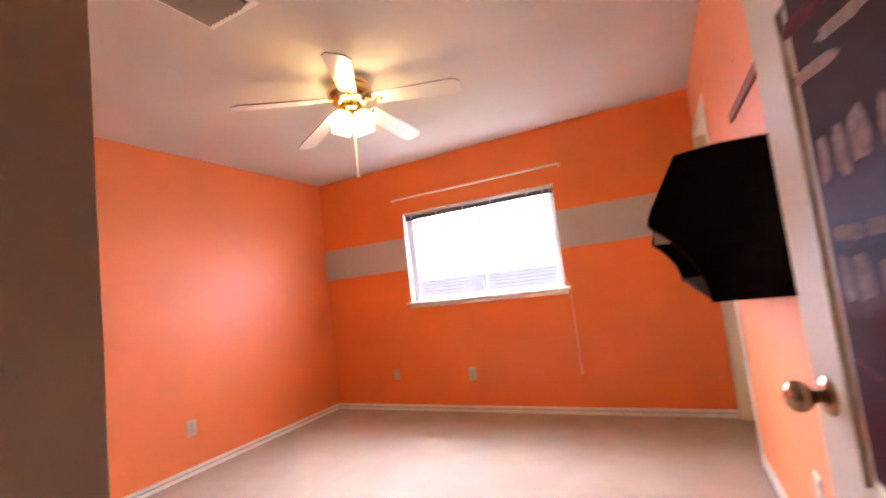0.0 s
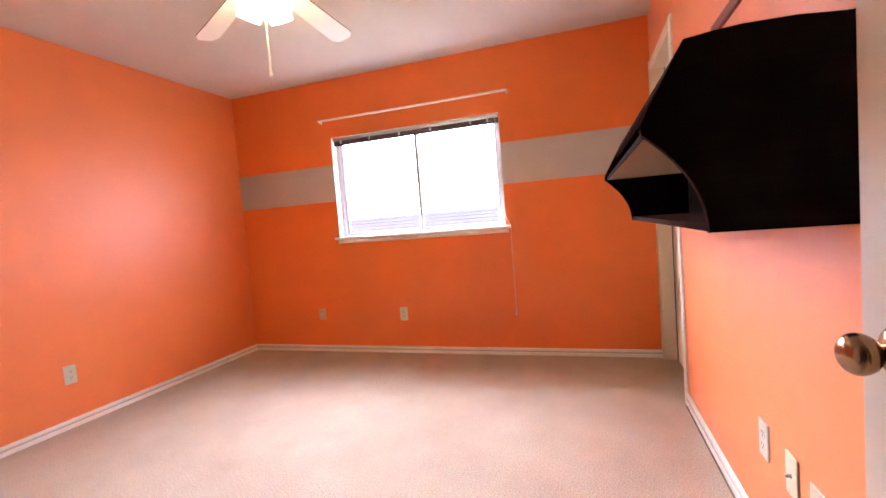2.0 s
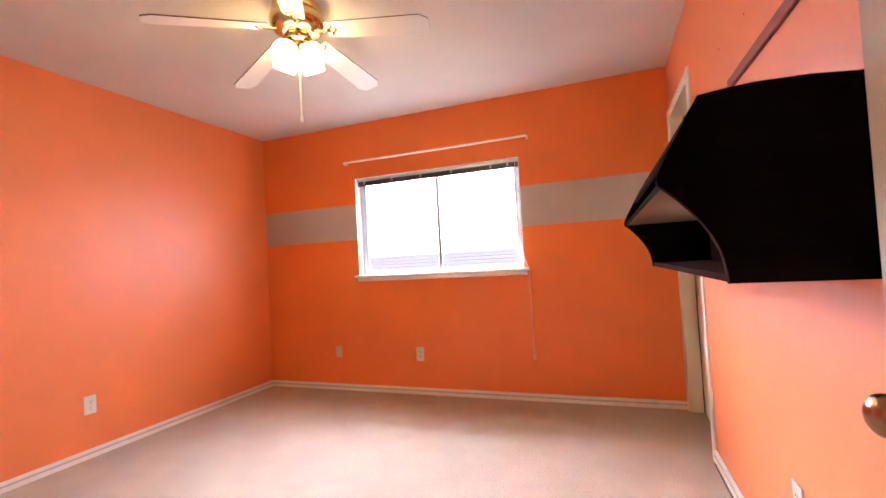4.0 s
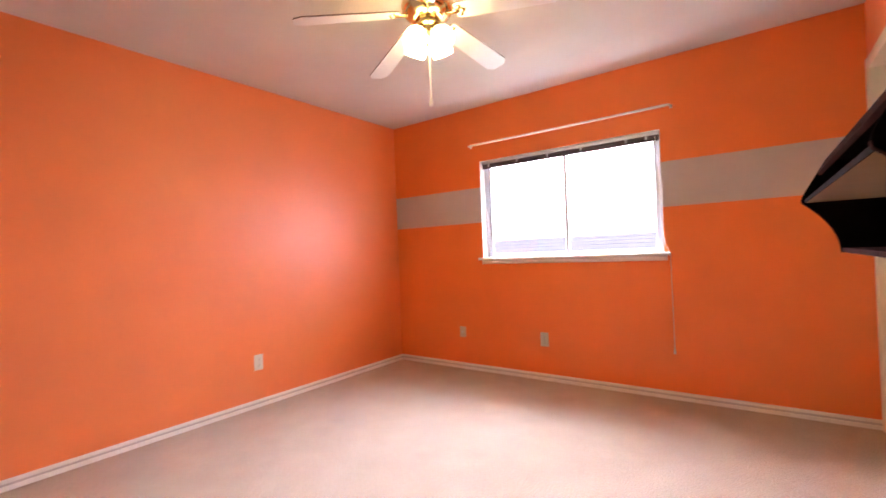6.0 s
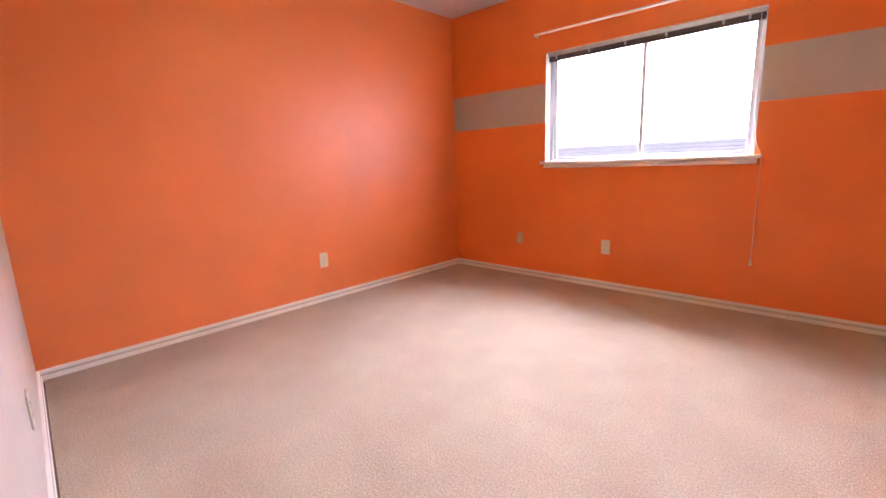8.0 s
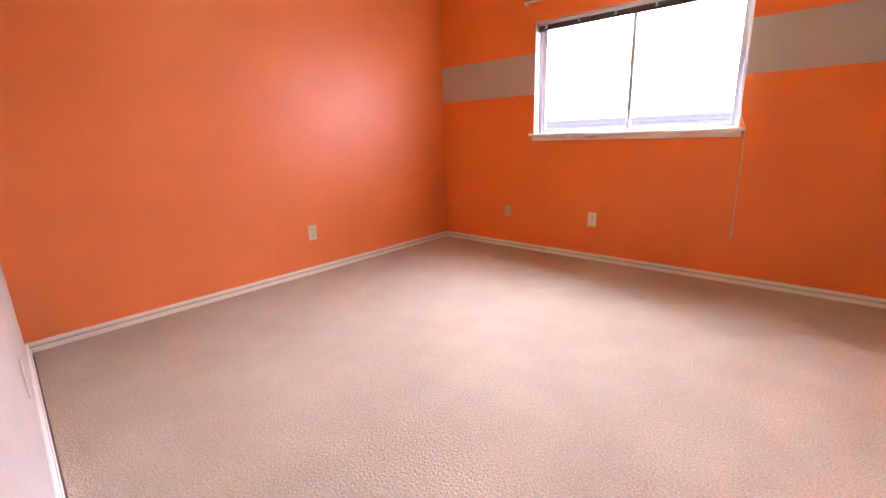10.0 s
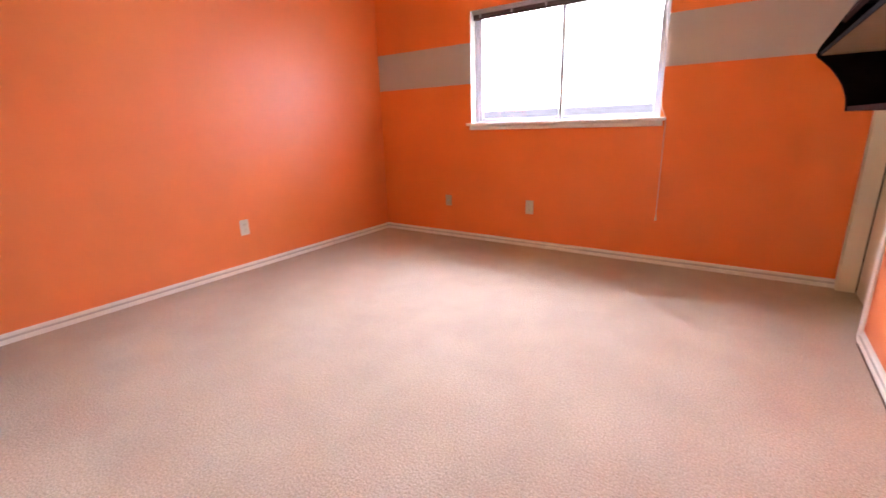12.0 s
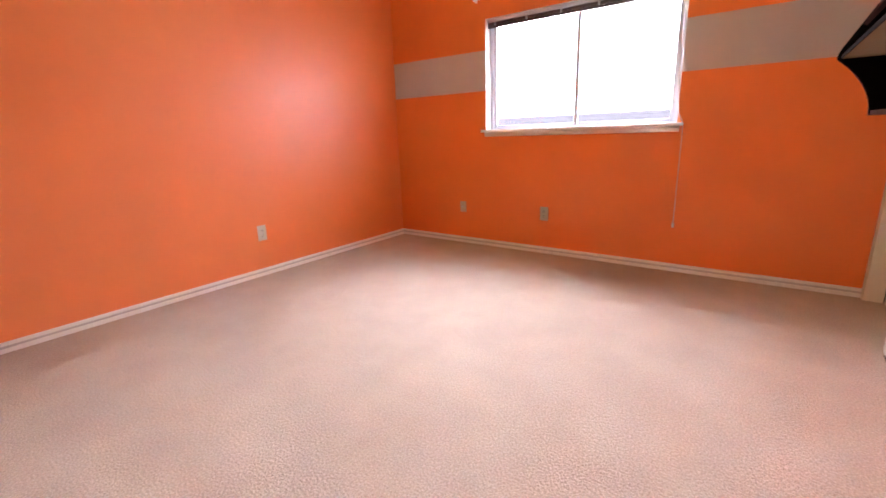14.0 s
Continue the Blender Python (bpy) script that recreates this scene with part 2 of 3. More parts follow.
def wall(name, m, length, thick, holes, mats, label, x0=0.0, top=H):
    """A wall from x0 to length along local x, its face at local y = 0 and its back at y = thick. Holes: (x0, x1, z0, z1)."""
    xs = sorted({x0, length, *[h[0] for h in holes], *[h[1] for h in holes]})
    zs = sorted({0.0, top, *[h[2] for h in holes], *[h[3] for h in holes]})
    bm = bmesh.new()

    def solid_cell(i, k):
        if not (0 <= i < len(xs) - 1 and 0 <= k < len(zs) - 1):
            return False
        cx, cz = (xs[i] + xs[i + 1]) / 2, (zs[k] + zs[k + 1]) / 2
        return not any(h[0] < cx < h[1] and h[2] < cz < h[3] for h in holes)

    def quad(a, index=0):
        f = bm.faces.new([bm.verts.new(p) for p in a])
        f.material_index = index

    for i in range(len(xs) - 1):
        for k in range(len(zs) - 1):
            if not solid_cell(i, k):
                continue
            a, b, c, d = xs[i], xs[i + 1], zs[k], zs[k + 1]
            quad([(a, 0, c), (b, 0, c), (b, 0, d), (a, 0, d)])
            quad([(b, thick, c), (a, thick, c), (a, thick, d), (b, thick, d)], 1)
            if not solid_cell(i - 1, k):
                quad([(a, thick, c), (a, 0, c), (a, 0, d), (a, thick, d)], 1)
            if not solid_cell(i + 1, k):
                quad([(b, 0, c), (b, thick, c), (b, thick, d), (b, 0, d)], 1)
            if not solid_cell(i, k - 1):
                quad([(a, thick, c), (b, thick, c), (b, 0, c), (a, 0, c)], 1)
            if not solid_cell(i, k + 1):
                quad([(a, 0, d), (b, 0, d), (b, thick, d), (a, thick, d)], 1)
    me = bpy.data.meshes.new(name)
    bmesh.ops.remove_doubles(bm, verts=bm.verts, dist=0.0001)
    bm.to_mesh(me)
    bm.free()
    for mat in mats:
        me.materials.append(mat)
    ob = new(name, me)
    ob.matrix_world = m
    return tagged(ob, label, "wall", kind="structure")


WIN = (1.036, 2.532, 1.035, 1.937)
CLOSET = (0.060, 0.735, 0.0, 2.052)
ENTRY = (0.062, 0.840, 0.0, 2.068)
wall("wall_north", Matrix(), W + 0.12, 0.15, [WIN], [banded, trim_white], "orange painted window wall with one grey band", x0=-0.12)
wall("wall_west", pose(0, -3.56, 0, 0, 0, 90), 3.56, 0.12, [], [orange, hall_dim_paint], "plain bright orange painted wall")
wall("wall_east", pose(W, 0, 0, 0, 0, -90), 3.56, 0.12, [CLOSET], [orange, cream], "orange painted wall with a closet doorway")
wall("wall_south", NEAR, W + 0.12, 0.115, [ENTRY], [grey_paint, hall_dim_paint], "pale grey painted wall with the entry doorway")
# the hall outside the doorway: unseen walls, their beige darkened to keep it dim
wall("wall_hall_east", pose(3.75, -3.45, 0, 0, 0, -90), 1.85, 0.1, [], [hall_dim_paint, hall_dim_paint], "plain unseen hall wall, its beige darkened to dim the hall")
wall("wall_hall_west", pose(2.05, -5.3, 0, 0, 0, 90), 1.73, 0.1, [], [hall_dim_paint, hall_dim_paint], "plain unseen hall wall, its beige darkened to dim the hall")
wall("wall_hall_south", pose(3.85, -5.2, 0, 0, 0, 180), 1.9, 0.1, [], [hall_dim_paint, hall_dim_paint], "plain unseen hall wall, its beige darkened to dim the hall")
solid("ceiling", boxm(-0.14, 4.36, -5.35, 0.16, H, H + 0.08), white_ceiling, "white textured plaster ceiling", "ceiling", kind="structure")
solid("floor", boxm(-0.14, 4.36, -5.35, 0.16, -0.08, 0.02), carpet, "worn beige cut-pile carpet", "carpet floor", kind="structure")


def baseboard(m, x0, x1, label="white moulded baseboard"):
    """A stepped baseboard with a bead on top and a small shoe, along local x."""
    prof = [(0, 0), (-0.018, 0), (-0.018, 0.040), (-0.015, 0.0445), (-0.0085, 0.0455), (-0.0085, 0.0550), (-0.0125, 0.0560), (-0.0135, 0.062), (-0.011, 0.070), (-0.004, 0.074), (0, 0.074)]
    mm = m @ Matrix(((0, 0, 1, 0), (1, 0, 0, 0), (0, 1, 0, 0), (0, 0, 0, 1)))
    bm = prism(bmesh.new(), prof, x0, x1, mm)
    # the groove faces take a darker colour for the shade inside the groove
    for k, f in enumerate(bm.faces):
        f.material_index = 1 if k - 2 in (3, 4, 5) else 0
    return solid("baseboard", bm, [trim_white, groove_shade], label, "baseboard", kind="structure")


baseboard(Matrix(), 0.0, W)
baseboard(pose(0, -3.36, 0, 0, 0, 90), 0.0, 3.345)
baseboard(pose(W, 0, 0, 0, 0, -90), 0.80, 3.47)
baseboard(NEAR, 0.845, W - 0.01)


def carpet_shade_strip(m, x0, x1):
    """A dark strip along a baseboard, standing in for the shade in the gap at the carpet."""
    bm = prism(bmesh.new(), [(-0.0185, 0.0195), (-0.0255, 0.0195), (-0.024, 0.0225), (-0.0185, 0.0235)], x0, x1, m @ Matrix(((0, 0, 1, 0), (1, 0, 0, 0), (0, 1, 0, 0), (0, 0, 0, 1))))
    return solid("carpet_shade_strip", bm, rim_shade, "dark strip for the shade where carpet meets baseboard", "carpet edge", kind="structure")


carpet_shade_strip(pose(W, 0, 0, 0, 0, -90), 0.85, 3.46)
carpet_shade_strip(NEAR, 0.90, W - 0.05)


def casing(name, m, x0, x1, top, width, label, thick=0.018, mat=None, wide_leg=1.0):
    """Door casing round an opening: two legs and a head, with a stepped face, proud of the wall at local y = 0."""
    t = thing(name, label, "door trim", m, kind="structure")
    mat = mat or trim_white
    prof = [(0, 0), (0, -thick * 0.55), (width * 0.25, -thick * 0.7), (width * 0.35, -thick), (width * 0.85, -thick), (width, -thick * 0.7), (width, 0)]
    for side, sx in ((x0, -1), (x1, wide_leg)):
        bm = bmesh.new()
        prism(bm, [(side + sx * u, v) for u, v in prof], 0.0, top + width, Matrix())
        # the far-side x1 leg is whiter: window light put into its paint
        part("casing_leg", bm, trim_white if sx > 0 else mat, t)
    bm = bmesh.new()
    prism(bm, [(v, top + u) for u, v in prof], x0, x1, Matrix(((0, 0, 1, 0), (1, 0, 0, 0), (0, 1, 0, 0), (0, 0, 0, 1))))
    part("casing_head", bm, mat, t)
    return t


casing("closet_trim", pose(W, 0, 0, 0, 0, -90), CLOSET[0], CLOSET[1], CLOSET[3], 0.06, "cream painted closet door casing, near leg whitened for window light", thick=0.012, mat=cream, wide_leg=1.17)
casing("entry_trim", NEAR @ pose(ENTRY[0] + ENTRY[1], 0.118, 0, 0, 0, 180), ENTRY[0], ENTRY[1], ENTRY[3], 0.058, "cream painted door casing on the hall side")
# the entry frame: jamb boards, stops and the strike plate
frame_1 = thing("entry_frame", "cream painted door frame with stop strips, browned for orange bounce light", "door frame", NEAR, kind="structure")
JL, JR = ENTRY[1] - 0.018, ENTRY[0] + 0.018
part("jamb_board", boxm(JL, ENTRY[1], -0.003, 0.118, 0, ENTRY[3] - 0.018, bevel=0.0025, seg=2), frame_bounce_tan, frame_1)
part("jamb_board", boxm(ENTRY[0], JR, -0.003, 0.118, 0, ENTRY[3] - 0.018, bevel=0.0025, seg=2), frame_bounce_tan, frame_1)
part("head_board", boxm(ENTRY[0], ENTRY[1], -0.003, 0.118, ENTRY[3] - 0.018, ENTRY[3], bevel=0.002), frame_bounce_tan, frame_1)
part("stop_strip", boxm(JL - 0.011, JL + 0.001, 0.04, 0.075, 0, ENTRY[3] - 0.02), frame_bounce_tan, frame_1)
part("stop_strip", boxm(JR - 0.001, JR + 0.011, 0.04, 0.075, 0, ENTRY[3] - 0.02), frame_bounce_tan, frame_1)
part("strike_plate", boxm(JL - 0.0015, JL + 0.002, 0.006, 0.032, 0.885, 0.942), knob_metal, frame_1, "worn brass strike plate")

# closet door, closed and set back in its frame
closet = thing("closet_door", "closed cream painted closet door", "door", pose(W, 0, 0, 0, 0, -90))
part("leaf", boxm(CLOSET[0] + 0.006, CLOSET[1] - 0.004, 0.085, 0.119, 0.012, CLOSET[3] - 0.003, bevel=0.002), cream, closet)

# thin dark strip drawn for the shadow line between jamb and door
part("door_gap_shadow", boxm(CLOSET[0] - 0.001, CLOSET[0] + 0.005, 0.079, 0.0845, 0.02, CLOSET[3] - 0.003), dark_gap, closet, "dark strip drawing the shadow line at the door gap")
# unseen box behind the closet door, added to block outside light at the gap
bm = bmesh.new()
for a in ((0.0, 1.0, 0.70, 0.72, 0, H), (-0.02, 0.0, 0.12, 0.70, 0, H), (1.0, 1.02, 0.12, 0.70, 0, H)):
    box(bm, *a)
solid("wall_closet", bm, hall_dim_paint, "unseen plain dark closet walls added behind the closed door to block light", "wall", pose(W, 0, 0, 0, 0, -90), kind="structure")

# ---------- the entry door, swung open ----------


DOOR = pose(3.530, -3.50, 0.03, 0, 0, 93.9)


def entry_door():
    wide, high, thick = 0.797, 2.02, 0.035
    # local x runs from the hinge to the free edge, the face at local y = 0 is the one seen from the doorway
    d = thing("entry_door", "open white six-panel door, swung against the wall", "door", DOOR)
    bm = bmesh.new()
    box(bm, 0.002, wide - 0.002, 0.008 - thick, -0.008, 0.002, high - 0.002)
    rails = [(0.0, 0.20), (0.63, 0.77), (1.52, 1.62), (1.915, high)]
    for a, b in ((0, 0.112), (wide / 2 - 0.05, wide / 2 + 0.05), (wide - 0.140, wide)):
        box(bm, a, b, -thick, 0, 0, high, bevel=0.0025)
    for a, b in rails:
        box(bm, 0.11, wide - 0.11, 0.0004 - thick, -0.0004, a, b, bevel=0.0025)
    part("leaf", bm, door_bounce_tan, d)
    for k, (za, zb) in enumerate(((0.20, 0.63), (0.77, 1.52), (1.62, 1.915))):
        for xa, xb in ((0.112, wide / 2 - 0.05), (wide / 2 + 0.05, wide - 0.140)):
            part("panel", boxm(xa + 0.022, xb - 0.022, 0.003 - thick, -0.003, za + 0.022, zb - 0.022, bevel=0.005), door_bounce_tan, d)
    kx, kz = wide - 0.070, 0.885
    mm = pose(kx, 0, kz, -90, 0, 0)
    bm = bmesh.new()
    lathe(bm, [(0.0001, 0.013), (0.012, 0.0125), (0.026, 0.0095), (0.032, 0.005), (0.033, 0.0), (0.0001, 0.0)], 28, mm)
    part("rose", bm, knob_metal, d, "worn brass rose", True)
    bm = bmesh.new()
    lathe(bm, [(0.0001, 0.063), (0.008, 0.0624), (0.0155, 0.0605), (0.0213, 0.0565), (0.0252, 0.0515), (0.0266, 0.0455), (0.0258, 0.039), (0.0228, 0.032), (0.0175, 0.0265), (0.012, 0.0225), (0.0105, 0.018), (0.0105, 0.008)], 28, mm)
    part("knob", bm, knob_metal, d, "worn brass door knob", True)
    return d


entry_door()


# ---------- window ----------


def window():
    w = thing("window_1", "aluminium sliding window, two panes, closed", "window", kind="structure")
    x0, x1, z0, z1 = WIN
    ya, yb = 0.075, 0.125
    part("frame_jamb", boxm(x0, x0 + 0.032, ya, yb, z0, z1, bevel=0.002), aluminium, w)
    part("frame_jamb", boxm(x1 - 0.032, x1, ya, yb, z0, z1, bevel=0.002), aluminium, w)
    part("frame_head", boxm(x0 + 0.032, x1 - 0.032, ya, yb, z1 - 0.032, z1, bevel=0.002), aluminium, w)
    part("frame_sill", boxm(x0 + 0.032, x1 - 0.032, ya, yb, z0, z0 + 0.032, bevel=0.002), aluminium, w)
    mid = 1.803
    for name, a, b, y in (("sliding_sash", x0 + 0.034, mid + 0.012, 0.088), ("fixed_sash", mid - 0.026, x1 - 0.034, 0.112)):
        sash = part(name, boxm(a, a + 0.030, y - 0.010, y + 0.010, z0 + 0.034, z1 - 0.034, bevel=0.002), aluminium, w)
        part("stile", boxm(b - 0.030, b, y - 0.010, y + 0.010, z0 + 0.034, z1 - 0.034, bevel=0.002), aluminium, sash)
        part("rail", boxm(a + 0.030, b - 0.030, y - 0.009, y + 0.009, z0 + 0.034, z0 + 0.056, bevel=0.002), aluminium, sash)
        part("rail", boxm(a + 0.030, b - 0.030, y - 0.009, y + 0.009, z1 - 0.056, z1 - 0.034, bevel=0.002), aluminium, sash)
        pane = part("pane", boxm(a + 0.02, b - 0.02, y - 0.002, y + 0.002, z0 + 0.054, z1 - 0.054), glass, sash)
        pane.visible_shadow = False
    part("latch", boxm(mid - 0.006, mid + 0.008, 0.068, 0.078, 1.80, 1.85, bevel=0.002), aluminium, w)
    sill = part("window_sill", boxm(1.008, 2.572, -0.048, 0.075, 1.036, 1.058, bevel=0.005, seg=2), trim_white, w, "cream painted wooden sill")
    bm = prism(bmesh.new(), [(0, 1.0), (-0.012, 1.0), (-0.018, 1.006), (-0.018, 1.028), (-0.024, 1.036), (0, 1.036)], 1.03, 2.55, Matrix(((0, 0, 1, 0), (1, 0, 0, 0), (0, 1, 0, 0), (0, 0, 0, 1))))
    part("apron", bm, trim_white, w)


window()


def blind():
    b = thing("window_blind", "dark brown slatted blind, fully raised under its headrail", "blind", pose(0, 0.036, 0))
    x0, x1 = 1.044, 2.524
    bm = boxm(x0, x1, -0.022, 0.022, 1.908, 1.935, bevel=0.003)
    part("headrail", bm, aluminium, b, "grey metal headrail")
    for k in range(13):
        z = 1.883 + k * 0.0019
        part("slat", boxm(x0 + 0.004 + 0.002 * (k % 3), x1 - 0.004, -0.0125 - 0.001 * (k % 2), 0.0125, z, z + 0.0013), blind_brown, b)
    part("bottom_rail", boxm(x0 + 0.004, x1 - 0.004, -0.013, 0.013, 1.867, 1.881, bevel=0.002), blind_brown, b)
    for x in (1.12, 1.40, 1.68, 1.96, 2.30, 2.44):
        part("cord_clip", boxm(x - 0.007, x + 0.007, -0.0275, -0.0135, 1.880, 1.912, bevel=0.002), aluminium, b)
    bm = tube(bmesh.new(), [(2.500, -0.028, 1.905), (2.514, -0.045, 1.60), (2.520, -0.062, 1.30), (2.545, -0.084, 1.12), (2.572, -0.092, 1.064), (2.577, -0.092, 1.03), (2.578, -0.09, 0.80), (2.578, -0.088, 0.385)], 0.0022, 6)
    part("pull_cord", bm, plate_white, b, "thin white pull cord", True)
    bm = bmesh.new()
    lathe(bm, [(0.0001, 0.39), (0.004, 0.388), (0.007, 0.37), (0.008, 0.352), (0.0001, 0.35)], 12, pose(2.578, -0.088, 0))
    part("tassel", bm, plate_white, b, "", True)


blind()


def curtain_rod():
    r = thing("curtain_rod", "thin white metal curtain rod above the window", "curtain rod")
    bm = tube(bmesh.new(), [(0.952, -0.003, 2.081), (0.952, -0.04, 2.081), (0.958, -0.052, 2.081), (0.97, -0.057, 2.081), (1.4, -0.058, 2.079), (1.8, -0.058, 2.078), (2.2, -0.058, 2.079), (2.595, -0.057, 2.082), (2.607, -0.052, 2.082), (2.612, -0.04, 2.082), (2.612, -0.003, 2.082)], 0.0085, 10)
    part("rod", bm, trim_white, r, "", True)
    for x in (0.952, 2.612):
        part("bracket", boxm(x - 0.009, x + 0.009, -0.004, 0.0, 2.068, 2.094, bevel=0.0015), trim_white, r)


curtain_rod()

# ---------- ceiling fan ----------


def ceiling_fan():
    f = thing("ceiling_fan", "brass ceiling fan with five pale blades and lit glass shades", "ceiling fan", pose(FAN[0], FAN[1], 0))
    bm = bmesh.new()
    lathe(bm, [(0.0001, H - 0.001), (0.112, H - 0.001), (0.120, 2.430), (0.122, 2.408), (0.116, 2.394), (0.128, 2.386), (0.134, 2.368), (0.130, 2.342), (0.112, 2.314), (0.085, 2.298), (0.06, 2.292), (0.0001, 2.292)], 40)
    part("motor_housing", bm, brass, f, "polished brass motor housing", True)
    bm = bmesh.new()
    lathe(bm, [(0.0001, 2.294), (0.062, 2.292), (0.066, 2.284), (0.066, 2.262), (0.058, 2.254), (0.05, 2.250), (0.048, 2.238), (0.056, 2.232), (0.052, 2.218), (0.03, 2.206), (0.0001, 2.202)], 32)
    part("switch_housing", bm, brass, f, "brass switch housing", True)
    for k in range(5):
        a = radians(PHASE + 72 * k)
        sag = math.atan2(0.309 + 2.0 - BLADE_TIPS[k], 0.495)
        m = Matrix.Rotation(a, 4, "Z") @ Matrix.Translation((0, 0, 2.309 + 0.159 * math.tan(sag))) @ Matrix.Rotation(sag, 4, "Y")
        tilt = m @ Matrix.Rotation(radians(-12), 4, "X")
        bm = bmesh.new()
        box(bm, 0.085, 0.17, -0.011, 0.011, -0.010, -0.004, bevel=0.002)
        bmesh.ops.transform(bm, matrix=m, verts=bm.verts)
        bm2 = bmesh.new()
        for u, v, r in ((0.15, 0.0, 0.018), (0.172, 0.024, 0.014), (0.172, -0.024, 0.014), (0.188, 0.0, 0.015)):
            lathe(bm2, [(0.0001, -0.009), (r * 0.5, -0.0085), (r * 0.85, -0.006), (r, -0.002), (0.0001, -0.002)], 14, Matrix.Translation((u, v, 0)))
        bmesh.ops.transform(bm2, matrix=tilt, verts=bm2.verts)
        tmp = bpy.data.meshes.new("arm_lobes")
        bm2.to_mesh(tmp)
        bm2.free()
        bm.from_mesh(tmp)
        bpy.data.meshes.remove(tmp)
        part("blade_arm", bm, brass, f, "cast brass blade arm", True)
        # the blade: a flat board, wider outwards, with clipped ogee corners at the tip
        out = [(0.15, -0.046), (0.17, -0.052), (0.60, -0.066), (0.625, -0.066), (0.632, -0.056), (0.648, -0.050), (0.660, -0.036), (0.660, 0.036), (0.648, 0.050), (0.632, 0.056), (0.625, 0.066), (0.60, 0.066), (0.17, 0.052), (0.15, 0.046)]
        bm = bmesh.new()
        prism(bm, out, -0.0015, 0.0045, tilt)
        for face in bm.faces:
            if len(face.verts) == 4:
                face.material_index = 1
        part("blade", bm, [blade_white, blade_edge], f, "pale laminate fan blade with a dark edge")
    for k in range(4):
        a = radians(SHADE_PHASE + 90 * k)
        tiltm = Matrix.Rotation(a, 4, "Z") @ Matrix.Translation((0.063, 0, 2.238)) @ Matrix.Rotation(radians(-26), 4, "Y") @ Matrix.Scale(0.92, 4)
        bm = bmesh.new()
        lathe(bm, [(0.0001, 0.01), (0.02, 0.008), (0.023, -0.01), (0.022, -0.022)], 20, tiltm)
        arm = part("lamp_holder", bm, brass, f, "brass lamp holder", True)

        def ruffle(an, i):
            return 1 + (0.012 if i >= 5 else 0.0) * math.cos(9 * an)

        bm = bmesh.new()
        lathe(bm, [(0.024, -0.014), (0.036, -0.022), (0.051, -0.040), (0.060, -0.062), (0.062, -0.082), (0.059, -0.100), (0.057, -0.110), (0.054, -0.110), (0.056, -0.098), (0.059, -0.080), (0.057, -0.062), (0.048, -0.042), (0.030, -0.024)], 36, tiltm, ruffle)
        part("glass_shade", bm, shade_glass, f, "lit frosted tulip glass shade", True)
    bm = tube(bmesh.new(), [(0.012, -0.014, 2.206), (0.004, -0.004, 2.05), (0, 0, 1.905)], 0.0045, 8)
    part("pull_chain", bm, plate_white, f, "white beaded pull chain", True)
    bm = bmesh.new()
    lathe(bm, [(0.0001, 1.91), (0.004, 1.908), (0.006, 1.895), (0.010, 1.875), (0.0095, 1.86), (0.0001, 1.857)], 14)
    part("chain_pull", bm, plate_white, f, "white plastic chain pull", True)


FAN = (1.770, -1.678)
PHASE, SHADE_PHASE = 13.8, -7
BLADE_TIPS = (2.277, 2.262, 2.238, 2.232, 2.243)
ceiling_fan()


def ceiling_vent():
    v = thing("ceiling_vent", "white metal ceiling air vent with slanted louvres", "air vent", pose(1.625, -2.755, 0))
    wx, wy, rim = 0.30, 0.30, 0.03
    bm = bmesh.new()
    for a, b, c, d in ((0, wx, 0, rim), (0, wx, wy - rim, wy), (0, rim, rim, wy - rim), (wx - rim, wx, rim, wy - rim)):
        box(bm, a, b, c, d, H - 0.010, H - 0.0005, bevel=0.002)
    part("frame", bm, trim_white, v)
    part("duct", boxm(rim, wx - rim, rim, wy - rim, H - 0.0025, H - 0.0008), dark_gap, v, "dark duct opening")
    for k in range(8):
        bm = boxm(-0.018, 0.018, rim, wy - rim, -0.0007, 0.0007)
        bmesh.ops.transform(bm, matrix=pose(rim + 0.010 + k * 0.0275, 0, H - 0.013, 0, -30, 0), verts=bm.verts)
        part("slat", bm, vent_tan, v)


ceiling_vent()

# ---------- wall cabinet ----------


